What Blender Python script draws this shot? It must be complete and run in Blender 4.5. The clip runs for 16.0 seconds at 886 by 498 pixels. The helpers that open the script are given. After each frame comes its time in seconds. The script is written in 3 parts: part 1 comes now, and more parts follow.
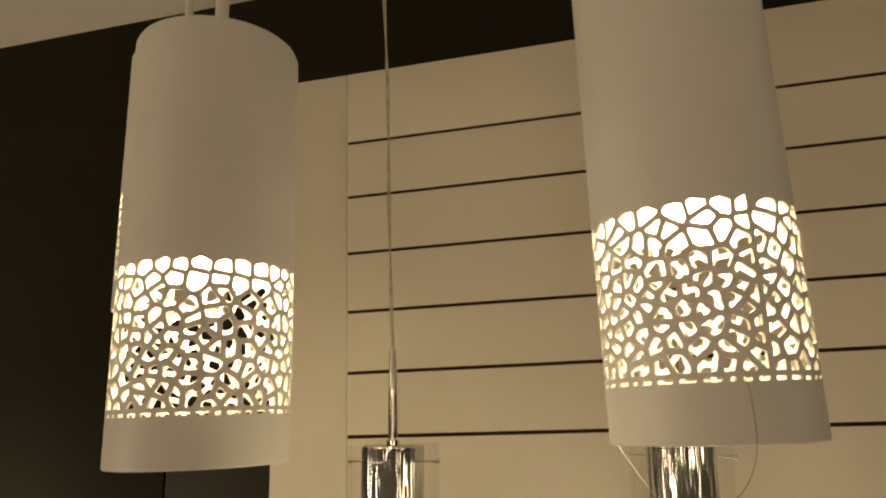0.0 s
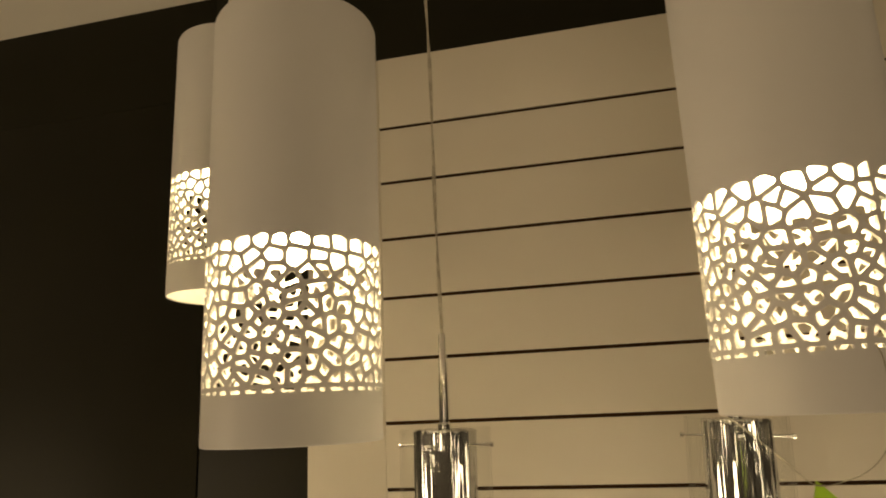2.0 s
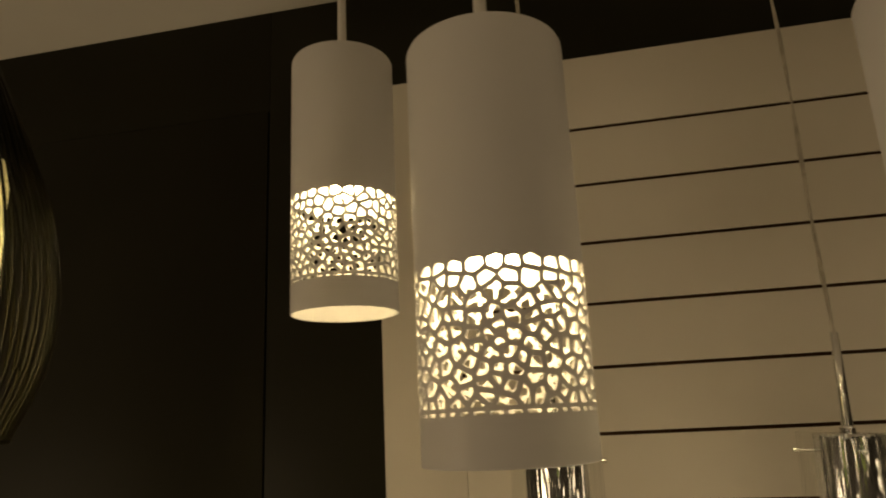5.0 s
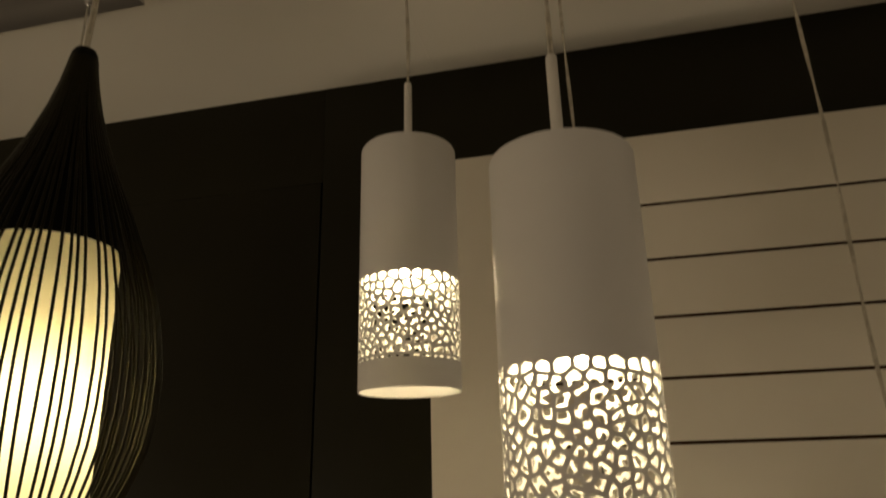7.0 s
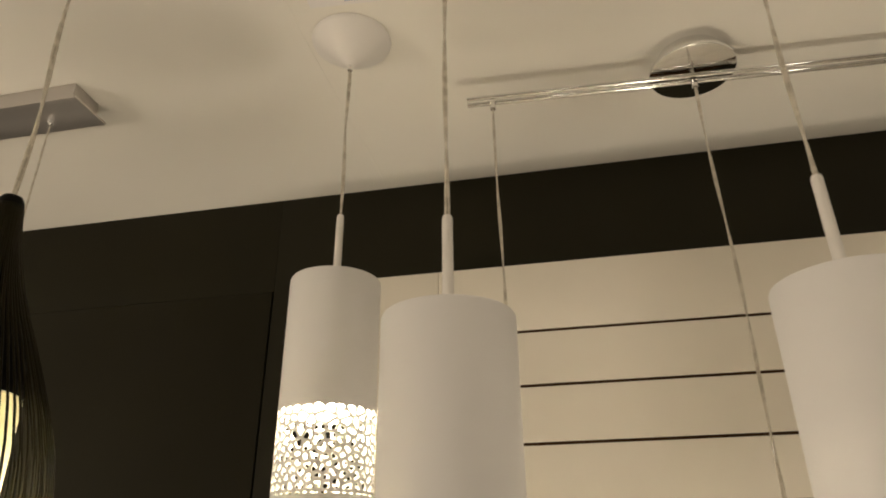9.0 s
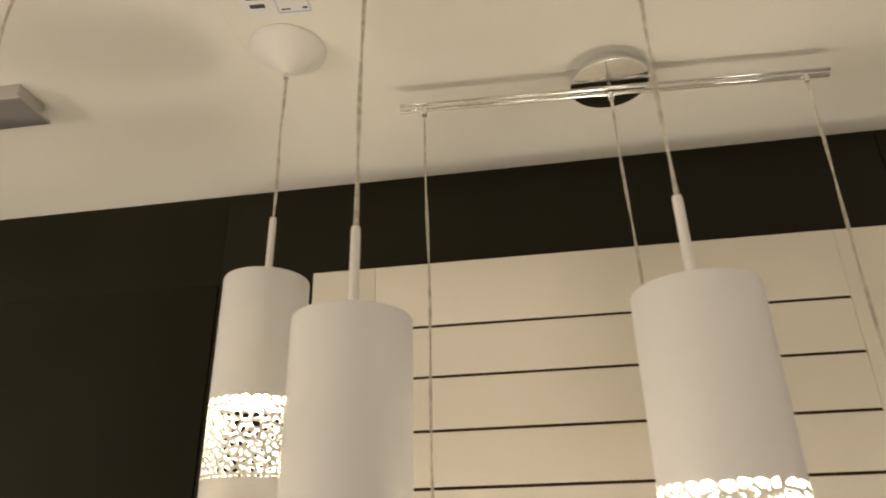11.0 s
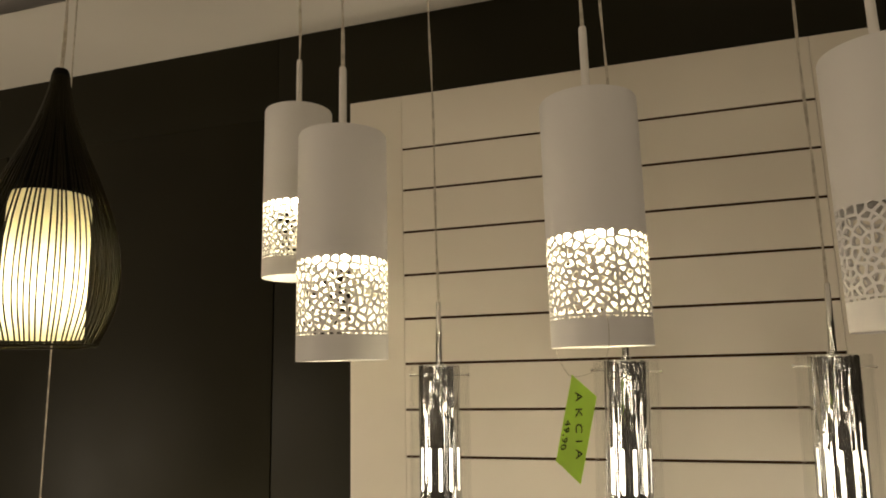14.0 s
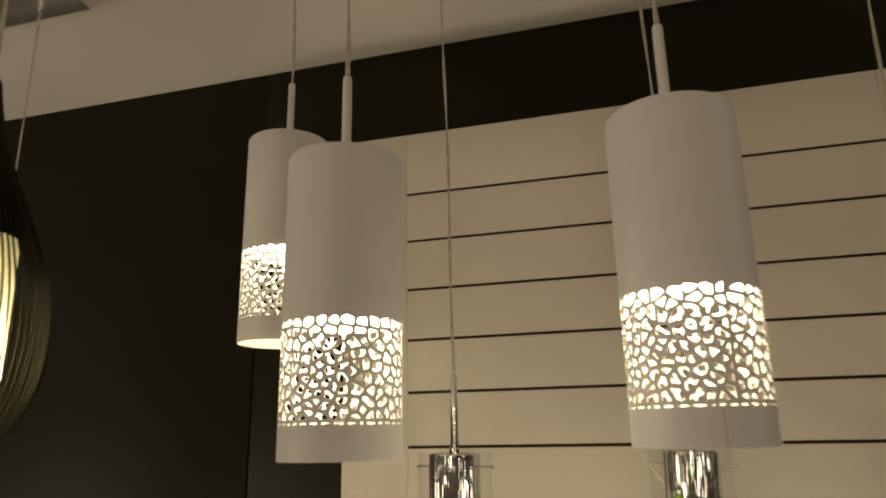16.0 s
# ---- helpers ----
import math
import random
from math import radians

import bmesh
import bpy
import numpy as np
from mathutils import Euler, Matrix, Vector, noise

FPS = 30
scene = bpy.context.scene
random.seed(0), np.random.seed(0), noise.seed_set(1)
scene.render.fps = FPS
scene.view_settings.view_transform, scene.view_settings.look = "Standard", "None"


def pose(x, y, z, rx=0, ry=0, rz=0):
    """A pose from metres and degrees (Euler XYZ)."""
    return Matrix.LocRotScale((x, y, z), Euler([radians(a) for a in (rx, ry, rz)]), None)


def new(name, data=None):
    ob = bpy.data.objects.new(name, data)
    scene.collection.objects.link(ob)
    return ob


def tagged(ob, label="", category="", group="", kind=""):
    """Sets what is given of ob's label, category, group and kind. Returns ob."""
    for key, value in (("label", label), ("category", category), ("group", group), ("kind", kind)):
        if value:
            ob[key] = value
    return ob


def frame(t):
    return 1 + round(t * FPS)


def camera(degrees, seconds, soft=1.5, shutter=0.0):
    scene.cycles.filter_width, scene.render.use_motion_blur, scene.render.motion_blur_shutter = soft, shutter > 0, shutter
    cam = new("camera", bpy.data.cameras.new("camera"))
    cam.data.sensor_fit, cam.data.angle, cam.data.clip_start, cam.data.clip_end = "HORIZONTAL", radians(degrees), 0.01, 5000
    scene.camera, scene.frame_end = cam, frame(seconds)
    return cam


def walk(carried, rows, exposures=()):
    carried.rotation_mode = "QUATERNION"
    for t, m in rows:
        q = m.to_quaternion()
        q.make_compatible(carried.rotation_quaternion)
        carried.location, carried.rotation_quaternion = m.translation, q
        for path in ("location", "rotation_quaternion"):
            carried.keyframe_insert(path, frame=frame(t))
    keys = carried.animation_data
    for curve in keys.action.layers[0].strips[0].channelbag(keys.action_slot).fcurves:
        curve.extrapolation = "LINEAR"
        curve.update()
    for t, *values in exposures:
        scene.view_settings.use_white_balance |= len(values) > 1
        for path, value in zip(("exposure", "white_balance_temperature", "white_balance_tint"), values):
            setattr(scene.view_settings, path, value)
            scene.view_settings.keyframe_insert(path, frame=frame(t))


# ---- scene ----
# seconds, eye x y z in metres, pitch, roll, yaw in degrees
cam = camera(66.18, 16.0, soft=1.85, shutter=0.8)
PATH = [
    (0.0, -0.0000, 0.0000, 1.6500, 13.739, 1.804, 14.216),
    (0.5, -0.0153, 0.0033, 1.6456, 12.955, 1.895, 14.090),
    (1.0, -0.0304, 0.0008, 1.6416, 13.085, 2.001, 14.254),
    (1.5, -0.0492, -0.0030, 1.6414, 13.119, 2.337, 14.137),
    (2.0, -0.0688, -0.0091, 1.6416, 13.149, 2.395, 13.854),
    (2.5, -0.0917, -0.0183, 1.6412, 13.577, 2.293, 13.117),
    (3.0, -0.1207, -0.0260, 1.6439, 13.444, 1.849, 11.872),
    (3.5, -0.1521, -0.0319, 1.6449, 13.423, 2.052, 10.946),
    (4.0, -0.1779, -0.0380, 1.6475, 13.737, 2.856, 10.729),
    (6.5, -0.2632, -0.0851, 1.6679, 16.254, 1.669, 13.640),
    (7.0, -0.2622, -0.1033, 1.6776, 18.620, 1.300, 13.515),
    (7.5, -0.2440, -0.1189, 1.6897, 20.597, 0.800, 13.244),
    (8.0, -0.2152, -0.1294, 1.6969, 22.272, 1.125, 12.248),
    (8.5, -0.1922, -0.1316, 1.7090, 23.752, 1.026, 11.659),
    (9.0, -0.1690, -0.1370, 1.7222, 25.624, 0.459, 11.949),
    (11.5, -0.0475, -0.2161, 1.7006, 23.141, 1.385, 9.037),
    (12.0, 0.0107, -0.2326, 1.6674, 18.653, 1.253, 12.991),
    (12.5, 0.0614, -0.2703, 1.6222, 14.266, 1.180, 15.249),
    (13.0, 0.0973, -0.3365, 1.6067, 10.701, 1.118, 17.094),
    (13.5, 0.1129, -0.3783, 1.6101, 9.913, 1.120, 17.757),
    (14.0, 0.1141, -0.3981, 1.6098, 9.939, 1.367, 17.265),
    (14.5, 0.1046, -0.3828, 1.6298, 11.529, 1.605, 18.145),
    (15.0, 0.0797, -0.3438, 1.6383, 12.602, 1.799, 17.910),
    (15.5, 0.0453, -0.2815, 1.6419, 13.825, 1.545, 17.111),
    (16.0, 0.0047, -0.2047, 1.6460, 15.138, 1.060, 16.027),
]
EXPOSURES = [  # seconds, stops, kelvin, tint
    (0.0, -0.38, 8200, 10), (1.5, -0.38, 8500, 10), (2.5, -0.66, 9000, 10), (4.0, -0.96, 9200, 10), (6.5, -1.46, 7900, 10), (7.0, -1.14, 7600, 10), (7.5, -0.77, 7300, 10), (8.0, -0.48, 6950, 10), (8.5, 0.14, 6600, 10),
    (9.0, 0.47, 6500, 10), (11.5, 0.76, 6300, 10), (12.5, 0.52, 6600, 10), (13.0, 0.27, 6700, 10), (13.5, 0.06, 6700, 10), (14.0, -0.18, 6900, 10), (14.5, -0.36, 7000, 10), (16.0, -0.40, 7000, 10),
]
walk(cam, [(t, pose(x, y, z, 90 + pitch, roll, yaw)) for t, x, y, z, pitch, roll, yaw in PATH], EXPOSURES)

# ---- world and light ----
world = bpy.data.worlds.new("world")
scene.world = world
world.use_nodes = True
world.node_tree.nodes["Background"].inputs["Color"].default_value = (1.0, 0.85, 0.65, 1)
world.node_tree.nodes["Background"].inputs["Strength"].default_value = 0.02

# unseen point lights added for the shop's other hanging lamps, either side and behind
UNSEEN_LIGHTS = [  # x, y, z, watts, radius; the last two, added too: one on the thin cable below the steel canopy, one low at the display to light the ceiling
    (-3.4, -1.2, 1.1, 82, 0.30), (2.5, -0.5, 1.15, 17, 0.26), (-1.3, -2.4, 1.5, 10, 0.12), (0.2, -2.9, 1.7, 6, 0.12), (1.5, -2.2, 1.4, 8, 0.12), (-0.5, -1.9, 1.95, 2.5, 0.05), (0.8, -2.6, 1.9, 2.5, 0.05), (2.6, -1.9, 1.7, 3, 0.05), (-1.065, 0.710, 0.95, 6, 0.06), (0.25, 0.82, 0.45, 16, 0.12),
]
for x, y, z, watts, size in UNSEEN_LIGHTS:
    data = bpy.data.lights.new("unseen_light", "POINT")
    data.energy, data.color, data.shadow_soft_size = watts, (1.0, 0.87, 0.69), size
    new("unseen_light", data).location = (x, y, z)

BULB = 138.0        # lamp bulbs inside the white shades
DROP_BULB = 48.0   # bulb inside the wire drop
TUBE_GLOW = 3.4   # frosted tubes inside the chrome pendants


# ---- materials ----
def material(name):
    m = bpy.data.materials.new(name)
    m.use_nodes = True
    return m, m.node_tree, m.node_tree.nodes["Principled BSDF"]


def surface(name, colour, rough, metal=0.0, spread=0.08, scale=6.0, fine=220.0, bump=0.05, coat=0.0, stretch=(1, 1, 1), rough_spread=0.08, specular=0.5):
    """A painted or plain surface with wear at two scales: soft blotches and a fine grain that also gives relief."""
    m, tree, bsdf = material(name)
    link, add = tree.links.new, tree.nodes.new
    place = add("ShaderNodeTexCoord")
    mapping = add("ShaderNodeMapping")
    mapping.inputs["Scale"].default_value = stretch
    link(place.outputs["Object"], mapping.inputs["Vector"])
    broad, grain = add("ShaderNodeTexNoise"), add("ShaderNodeTexNoise")
    for node, size, detail in ((broad, scale, 5.0), (grain, fine, 3.0)):
        node.inputs["Scale"].default_value, node.inputs["Detail"].default_value = size, detail
        link(mapping.outputs["Vector"], node.inputs["Vector"])
    ramp = add("ShaderNodeMapRange")
    ramp.inputs["From Min"].default_value, ramp.inputs["From Max"].default_value = 0.3, 0.7
    ramp.inputs["To Min"].default_value, ramp.inputs["To Max"].default_value = 1 - spread, 1 + spread * 0.4
    link(broad.outputs["Fac"], ramp.inputs["Value"])
    tint = add("ShaderNodeVectorMath")
    tint.operation = "SCALE"
    tint.inputs[0].default_value = colour
    link(ramp.outputs["Result"], tint.inputs["Scale"])
    link(tint.outputs["Vector"], bsdf.inputs["Base Color"])
    gloss = add("ShaderNodeMapRange")
    gloss.inputs["From Min"].default_value, gloss.inputs["From Max"].default_value = 0.3, 0.7
    gloss.inputs["To Min"].default_value, gloss.inputs["To Max"].default_value = rough - rough_spread * 0.5, rough + rough_spread
    link(broad.outputs["Fac"], gloss.inputs["Value"])
    link(gloss.outputs["Result"], bsdf.inputs["Roughness"])
    if bump:
        relief = add("ShaderNodeBump")
        relief.inputs["Strength"].default_value, relief.inputs["Distance"].default_value = bump, 0.0006
        link(grain.outputs["Fac"], relief.inputs["Height"])
        link(relief.outputs["Normal"], bsdf.inputs["Normal"])
    bsdf.inputs["Specular IOR Level"].default_value = specular
    bsdf.inputs["Metallic"].default_value = metal
    bsdf.inputs["Coat Weight"].default_value = coat
    return m


def glowing(name, colour, strength):
    m, tree, bsdf = material(name)
    bsdf.inputs["Base Color"].default_value = (0.8, 0.78, 0.72, 1)
    bsdf.inputs["Emission Color"].default_value = (*colour, 1)
    bsdf.inputs["Emission Strength"].default_value = strength
    return m


def glass(name):
    """A clear thin wall: seen through, with a mirror film that grows towards the edge."""
    m, tree, bsdf = material(name)
    tree.nodes.remove(bsdf)
    add, link = tree.nodes.new, tree.links.new
    clear, film, edge, mix = add("ShaderNodeBsdfTransparent"), add("ShaderNodeBsdfGlossy"), add("ShaderNodeLayerWeight"), add("ShaderNodeMixShader")
    steep, weak = add("ShaderNodeMath"), add("ShaderNodeMath")
    clear.inputs["Color"].default_value = (0.99, 0.992, 0.988, 1)
    film.inputs["Roughness"].default_value = 0.02
    edge.inputs["Blend"].default_value = 0.5
    steep.operation, steep.inputs[1].default_value = "POWER", 9.0
    weak.operation, weak.inputs[1].default_value, weak.inputs[2].default_value = "MULTIPLY_ADD", 0.55, 0.022
    link(edge.outputs["Facing"], steep.inputs[0])
    link(steep.outputs["Value"], weak.inputs[0])
    link(weak.outputs["Value"], mix.inputs["Fac"])
    link(clear.outputs["BSDF"], mix.inputs[1])
    link(film.outputs["BSDF"], mix.inputs[2])
    link(mix.outputs["Shader"], tree.nodes["Material Output"].inputs["Surface"])
    return m


def cloth_shade(name, colour):
    """A thin shade that lets its bulb's light through."""
    m, tree, bsdf = material(name)
    bsdf.inputs["Base Color"].default_value = (*colour, 1)
    bsdf.inputs["Roughness"].default_value = 0.8
    through_light = tree.nodes.new("ShaderNodeBsdfTranslucent")
    through_light.inputs["Color"].default_value = (*colour, 1)
    mix = tree.nodes.new("ShaderNodeMixShader")
    mix.inputs["Fac"].default_value = 0.6
    tree.links.new(bsdf.outputs["BSDF"], mix.inputs[1])
    tree.links.new(through_light.outputs["BSDF"], mix.inputs[2])
    tree.links.new(mix.outputs["Shader"], tree.nodes["Material Output"].inputs["Surface"])
    return m


def thin_card(name, colour):
    """Coloured card that lets a little light through."""
    m = surface(name, colour, 0.6, spread=0.06, scale=30, fine=600)
    tree = m.node_tree
    pass_light, mix = tree.nodes.new("ShaderNodeBsdfTranslucent"), tree.nodes.new("ShaderNodeMixShader")
    pass_light.inputs["Color"].default_value = (*colour, 1)
    mix.inputs["Fac"].default_value = 0.3
    tree.links.new(tree.nodes["Principled BSDF"].outputs["BSDF"], mix.inputs[1])
    tree.links.new(pass_light.outputs["BSDF"], mix.inputs[2])
    tree.links.new(mix.outputs["Shader"], tree.nodes["Material Output"].inputs["Surface"])
    return m


WARM = (1.0, 0.88, 0.56)
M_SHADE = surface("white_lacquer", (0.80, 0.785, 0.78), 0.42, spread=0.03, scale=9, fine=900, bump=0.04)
M_PANEL = surface("cream_laminate", (0.75, 0.70, 0.61), 0.38, spread=0.05, scale=2.5, fine=500, bump=0.03)
# dark brown stands in for the shadow inside the panel's grooves
M_GROOVE_SHADOW = surface("groove_shadow", (0.055, 0.025, 0.008), 0.8, specular=0.1, spread=0.3)
M_DARK = surface("dark_lacquer", (0.0140, 0.0122, 0.0048), 0.38, specular=0.16, spread=0.3, scale=1.8, fine=350, bump=0.05, rough_spread=0.12)
M_GAP = surface("black_gap", (0.004, 0.004, 0.003), 0.8, spread=0.3)
M_CEILING = surface("ceiling_paint", (0.80, 0.77, 0.70), 0.75, spread=0.05, scale=1.6, fine=260, bump=0.12)
# unseen walls, coloured dark so the chrome reflects a dim room
M_ROOM = surface("dim_room_tone", (0.07, 0.062, 0.052), 0.7, spread=0.06, scale=1.2)
M_FLOOR = surface("floor_tile", (0.36, 0.32, 0.27), 0.4, spread=0.12, scale=3)
M_CHROME = surface("chrome", (0.86, 0.86, 0.85), 0.06, metal=1.0, spread=0.03, scale=30, bump=0.0, rough_spread=0.04)
M_RIPPLED = surface("rippled_chrome", (0.72, 0.72, 0.71), 0.08, metal=1.0, spread=0.03, scale=30, fine=110, bump=0.8, rough_spread=0.03, stretch=(1, 1, 0.08))
M_RIPPLED.node_tree.nodes["Bump"].inputs["Distance"].default_value = 0.0006
M_BRUSHED = surface("brushed_steel", (0.62, 0.59, 0.57), 0.42, metal=0.85, spread=0.08, scale=8, fine=160, bump=0.06, stretch=(0.15, 4, 4))
M_BLACK = surface("black_wire", (0.012, 0.0098, 0.0028), 0.38, specular=0.1, spread=0.2, scale=40, bump=0.0)
M_CAP = surface("black_cap", (0.003, 0.0028, 0.0025), 0.5, specular=0.08, spread=0.2, scale=20)
M_STEM = surface("white_stem", (0.78, 0.75, 0.71), 0.4, spread=0.04, scale=30)
M_ROSE = surface("white_plastic", (0.80, 0.77, 0.73), 0.4, spread=0.03, scale=10)
M_CABLE = surface("clear_cable", (0.60, 0.55, 0.46), 0.25, spread=0.2, scale=60, bump=0.0, coat=0.5)
M_STRING = surface("nylon_string", (0.40, 0.36, 0.28), 0.4, spread=0.1, scale=80, bump=0.0)
M_TAG = thin_card("green_card", (0.62, 0.86, 0.16))
M_INK = surface("black_ink", (0.01, 0.012, 0.008), 0.6, bump=0.0)
M_BULB = glowing("bulb_glow", WARM, BULB)
M_BULB_OFF = surface("frosted_bulb", (0.7, 0.69, 0.66), 0.3, bump=0.0)
M_DROP_BULB = glowing("drop_bulb_glow", WARM, DROP_BULB)
M_TUBE = glowing("tube_glow", (1.0, 0.93, 0.80), TUBE_GLOW)
M_GLASS = glass("clear_glass")
M_CLOTH = cloth_shade("cream_fabric", (0.93, 0.88, 0.68))


# ---- mesh helpers ----
def box(bm, x0, x1, y0, y1, z0, z1, bevel=0.0):
    made = bmesh.ops.create_cube(bm, size=1, matrix=Matrix.Translation(((x0 + x1) / 2, (y0 + y1) / 2, (z0 + z1) / 2)) @ Matrix.Diagonal((x1 - x0, y1 - y0, z1 - z0, 1)))
    if bevel:
        edges = list({e for v in made["verts"] for e in v.link_edges})
        bmesh.ops.bevel(bm, geom=edges, offset=bevel, segments=2, affect="EDGES", profile=0.6)
    return bm


def revolve(bm, profile, n=48, close=False):
    """A turned surface about z from (radius, height) pairs; a zero radius closes to a point."""
    rings = []
    for r, z in profile:
        if r < 1e-6:
            rings.append([bm.verts.new((0, 0, z))])
        else:
            rings.append([bm.verts.new((r * math.cos(2 * math.pi * i / n), r * math.sin(2 * math.pi * i / n), z)) for i in range(n)])
    pairs = list(zip(rings, rings[1:])) + ([(rings[-1], rings[0])] if close else [])
    for a, b in pairs:
        for i in range(n):
            j = (i + 1) % n
            if len(a) == 1 and len(b) == 1:
                continue
            if len(a) == 1:
                bm.faces.new((a[0], b[j], b[i]))
            elif len(b) == 1:
                bm.faces.new((a[i], a[j], b[0]))
            else:
                bm.faces.new((a[i], a[j], b[j], b[i]))
    return bm


def tube(bm, path, radius, n=8):
    """A round rod along a path; radius is one number or one a point."""
    path = [Vector(p) for p in path]
    radii = radius if isinstance(radius, (list, tuple)) else [radius] * len(path)
    rings, side = [], None
    for i, p in enumerate(path):
        way = (path[min(i + 1, len(path) - 1)] - path[max(i - 1, 0)]).normalized()
        if side is None:
            side = way.orthogonal().normalized()
        side = (side - way * side.dot(way)).normalized()
        up = way.cross(side)
        rings.append([bm.verts.new(p + radii[i] * (math.cos(2 * math.pi * k / n) * side + math.sin(2 * math.pi * k / n) * up)) for k in range(n)])
    for a, b in zip(rings, rings[1:]):
        for k in range(n):
            bm.faces.new((a[k], a[(k + 1) % n], b[(k + 1) % n], b[k]))
    bm.faces.new(rings[0][::-1])
    bm.faces.new(rings[-1])
    return bm


def mesh_of(name, bm, mat, smooth=40):
    bmesh.ops.recalc_face_normals(bm, faces=bm.faces)
    data = bpy.data.meshes.new(name)
    bm.to_mesh(data)
    bm.free()
    data.materials.append(mat)
    if smooth:
        data.polygons.foreach_set("use_smooth", [True] * len(data.polygons))
        data.set_sharp_from_angle(angle=radians(smooth))
    return data


def part(name, shape, mat, parent, label="", smooth=40, at=None):
    """Links a bmesh, or a mesh that is shared, as one mesh object under a thing or a part."""
    ob = new(name, shape if isinstance(shape, bpy.types.Mesh) else mesh_of(name, shape, mat, smooth))
    ob.parent = parent
    if at is not None:
        ob.location = at
    return tagged(ob, label)


def thing(name, x, y, z, label, category, group="", turn=0.0):
    ob = new(name)
    ob.empty_display_size = 0.05
    ob.matrix_basis = pose(x, y, z, 0, 0, turn)
    return tagged(ob, label, category, group)


def structure(name, bm, mat, label, category="", smooth=0):
    return tagged(new(name, mesh_of(name, bm, mat, smooth)), label, category or name, kind="structure")


# ---- the room ----
WALL, DARK, CEIL = 1.0505, 1.130, 2.508    # face of the slatted panel, face of the dark wall, ceiling
X0, X1, Y0 = -4.6, 4.6, -3.8
SEAM = -0.808                                # joint in the dark wall
JOINT = 2.280                                # top of the dark door leaf

structure("floor", box(bmesh.new(), X0, X1, Y0, DARK + 0.2, -0.1, 0), M_FLOOR, "plain beige shop floor", "floor")
ceiling = bmesh.new()
box(ceiling, X0, -0.5574, Y0, DARK + 0.15, CEIL, CEIL + 0.02)
box(ceiling, -0.5570, X1, Y0, DARK + 0.15, CEIL, CEIL + 0.02)
box(ceiling, X0, X1, Y0, DARK + 0.15, CEIL + 0.021, CEIL + 0.1)
structure("ceiling", ceiling, M_CEILING, "white painted board ceiling with a fine joint", "ceiling")
structure("wall_west", box(bmesh.new(), X0 - 0.1, X0, Y0, DARK + 0.15, 0, CEIL + 0.1), M_ROOM, "plain unseen side wall of the shop, darkened to brown", "wall")
structure("wall_east", box(bmesh.new(), X1, X1 + 0.1, Y0, DARK + 0.15, 0, CEIL + 0.1), M_ROOM, "plain unseen side wall of the shop, darkened to brown", "wall")
structure("wall_south", box(bmesh.new(), X0, X1, Y0 - 0.1, Y0, 0, CEIL + 0.15), M_ROOM, "plain unseen back wall of the shop, darkened to brown", "wall")
wall = structure("wall_north", box(bmesh.new(), X0, X1, DARK + 0.018, DARK + 0.15, 0, CEIL), M_GAP, "dark wall clad with glossy brown-black panels", "wall")
G = 0.00035
PANELS = [  # dark cladding: x0, x1, z0, z1
    (X0, SEAM - G, JOINT + G, CEIL - 0.001), (SEAM + G, 0.62, 0.0, CEIL - 0.001), (0.6225, X1, 0.0, CEIL - 0.001),
    (-1.74, SEAM - 0.004, 0.0, JOINT - G), (X0, -1.748, 0.0, JOINT - G),
]
for x0, x1, z0, z1 in PANELS:
    part("cladding_panel", box(bmesh.new(), x0, x1, DARK, DARK + 0.017, z0, z1, 0.0005), M_DARK, wall)

# ---- the slatted display panel ----
PX0, PX1, PTOP, GX0, GX1, Z1 = -0.5585, 0.5814, 2.2544, -0.4256, 0.4548, 2.1210
PITCH, SLIT = 0.1, 0.0056
slatwall = thing("slatwall_panel", (PX0 + PX1) / 2, WALL, 0.0, "cream laminate slatted display panel on the dark wall", "display panel")
mid = (PX0 + PX1) / 2


def slat(z0, z1):
    return box(bmesh.new(), GX0 - mid + 0.0007, GX1 - mid - 0.0007, 0, 0.0045, z0, z1, 0.0006)


part("stile", box(bmesh.new(), PX0 - mid, GX0 - mid, 0, 0.079, 0.02, PTOP, 0.001), M_PANEL, slatwall)
part("stile", box(bmesh.new(), GX1 - mid, PX1 - mid, 0, 0.079, 0.02, PTOP, 0.001), M_PANEL, slatwall)
part("backing", box(bmesh.new(), GX0 - mid, GX1 - mid, 0.0052, 0.079, 0.02, PTOP - 0.002), M_GROOVE_SHADOW, slatwall, "backing coloured dark for the shadow in the grooves")
part("slat", slat(Z1 + SLIT / 2, PTOP), M_PANEL, slatwall)
slat_mesh = mesh_of("slat", slat(-PITCH + SLIT / 2, -SLIT / 2), M_PANEL, 0)
for k in range(20):
    part("slat", slat_mesh, M_PANEL, slatwall, at=(0, 0, Z1 - PITCH * k))


# ---- the white pierced pendants ----
R, WALL_T, H, PT, PB, STEM_TOP = 0.0607, 0.0020, 0.3091, 0.1334, 0.0314, 0.4125
GHOST = PT + 0.0045   # above the uneven upper edge of the pierced band
DASH = 0.0042   # height of the lowest row of slots


def clip(poly, px, py, nx, ny):
    """The part of a convex polygon where (p - (px, py)) . n <= 0."""
    out = []
    for (ax, ay), (bx, by) in zip(poly, poly[1:] + poly[:1]):
        da, db = (ax - px) * nx + (ay - py) * ny, (bx - px) * nx + (by - py) * ny
        if da <= 0:
            out.append((ax, ay))
        if da * db < 0:
            f = da / (da - db)
            out.append((ax + f * (bx - ax), ay + f * (by - ay)))
    return out


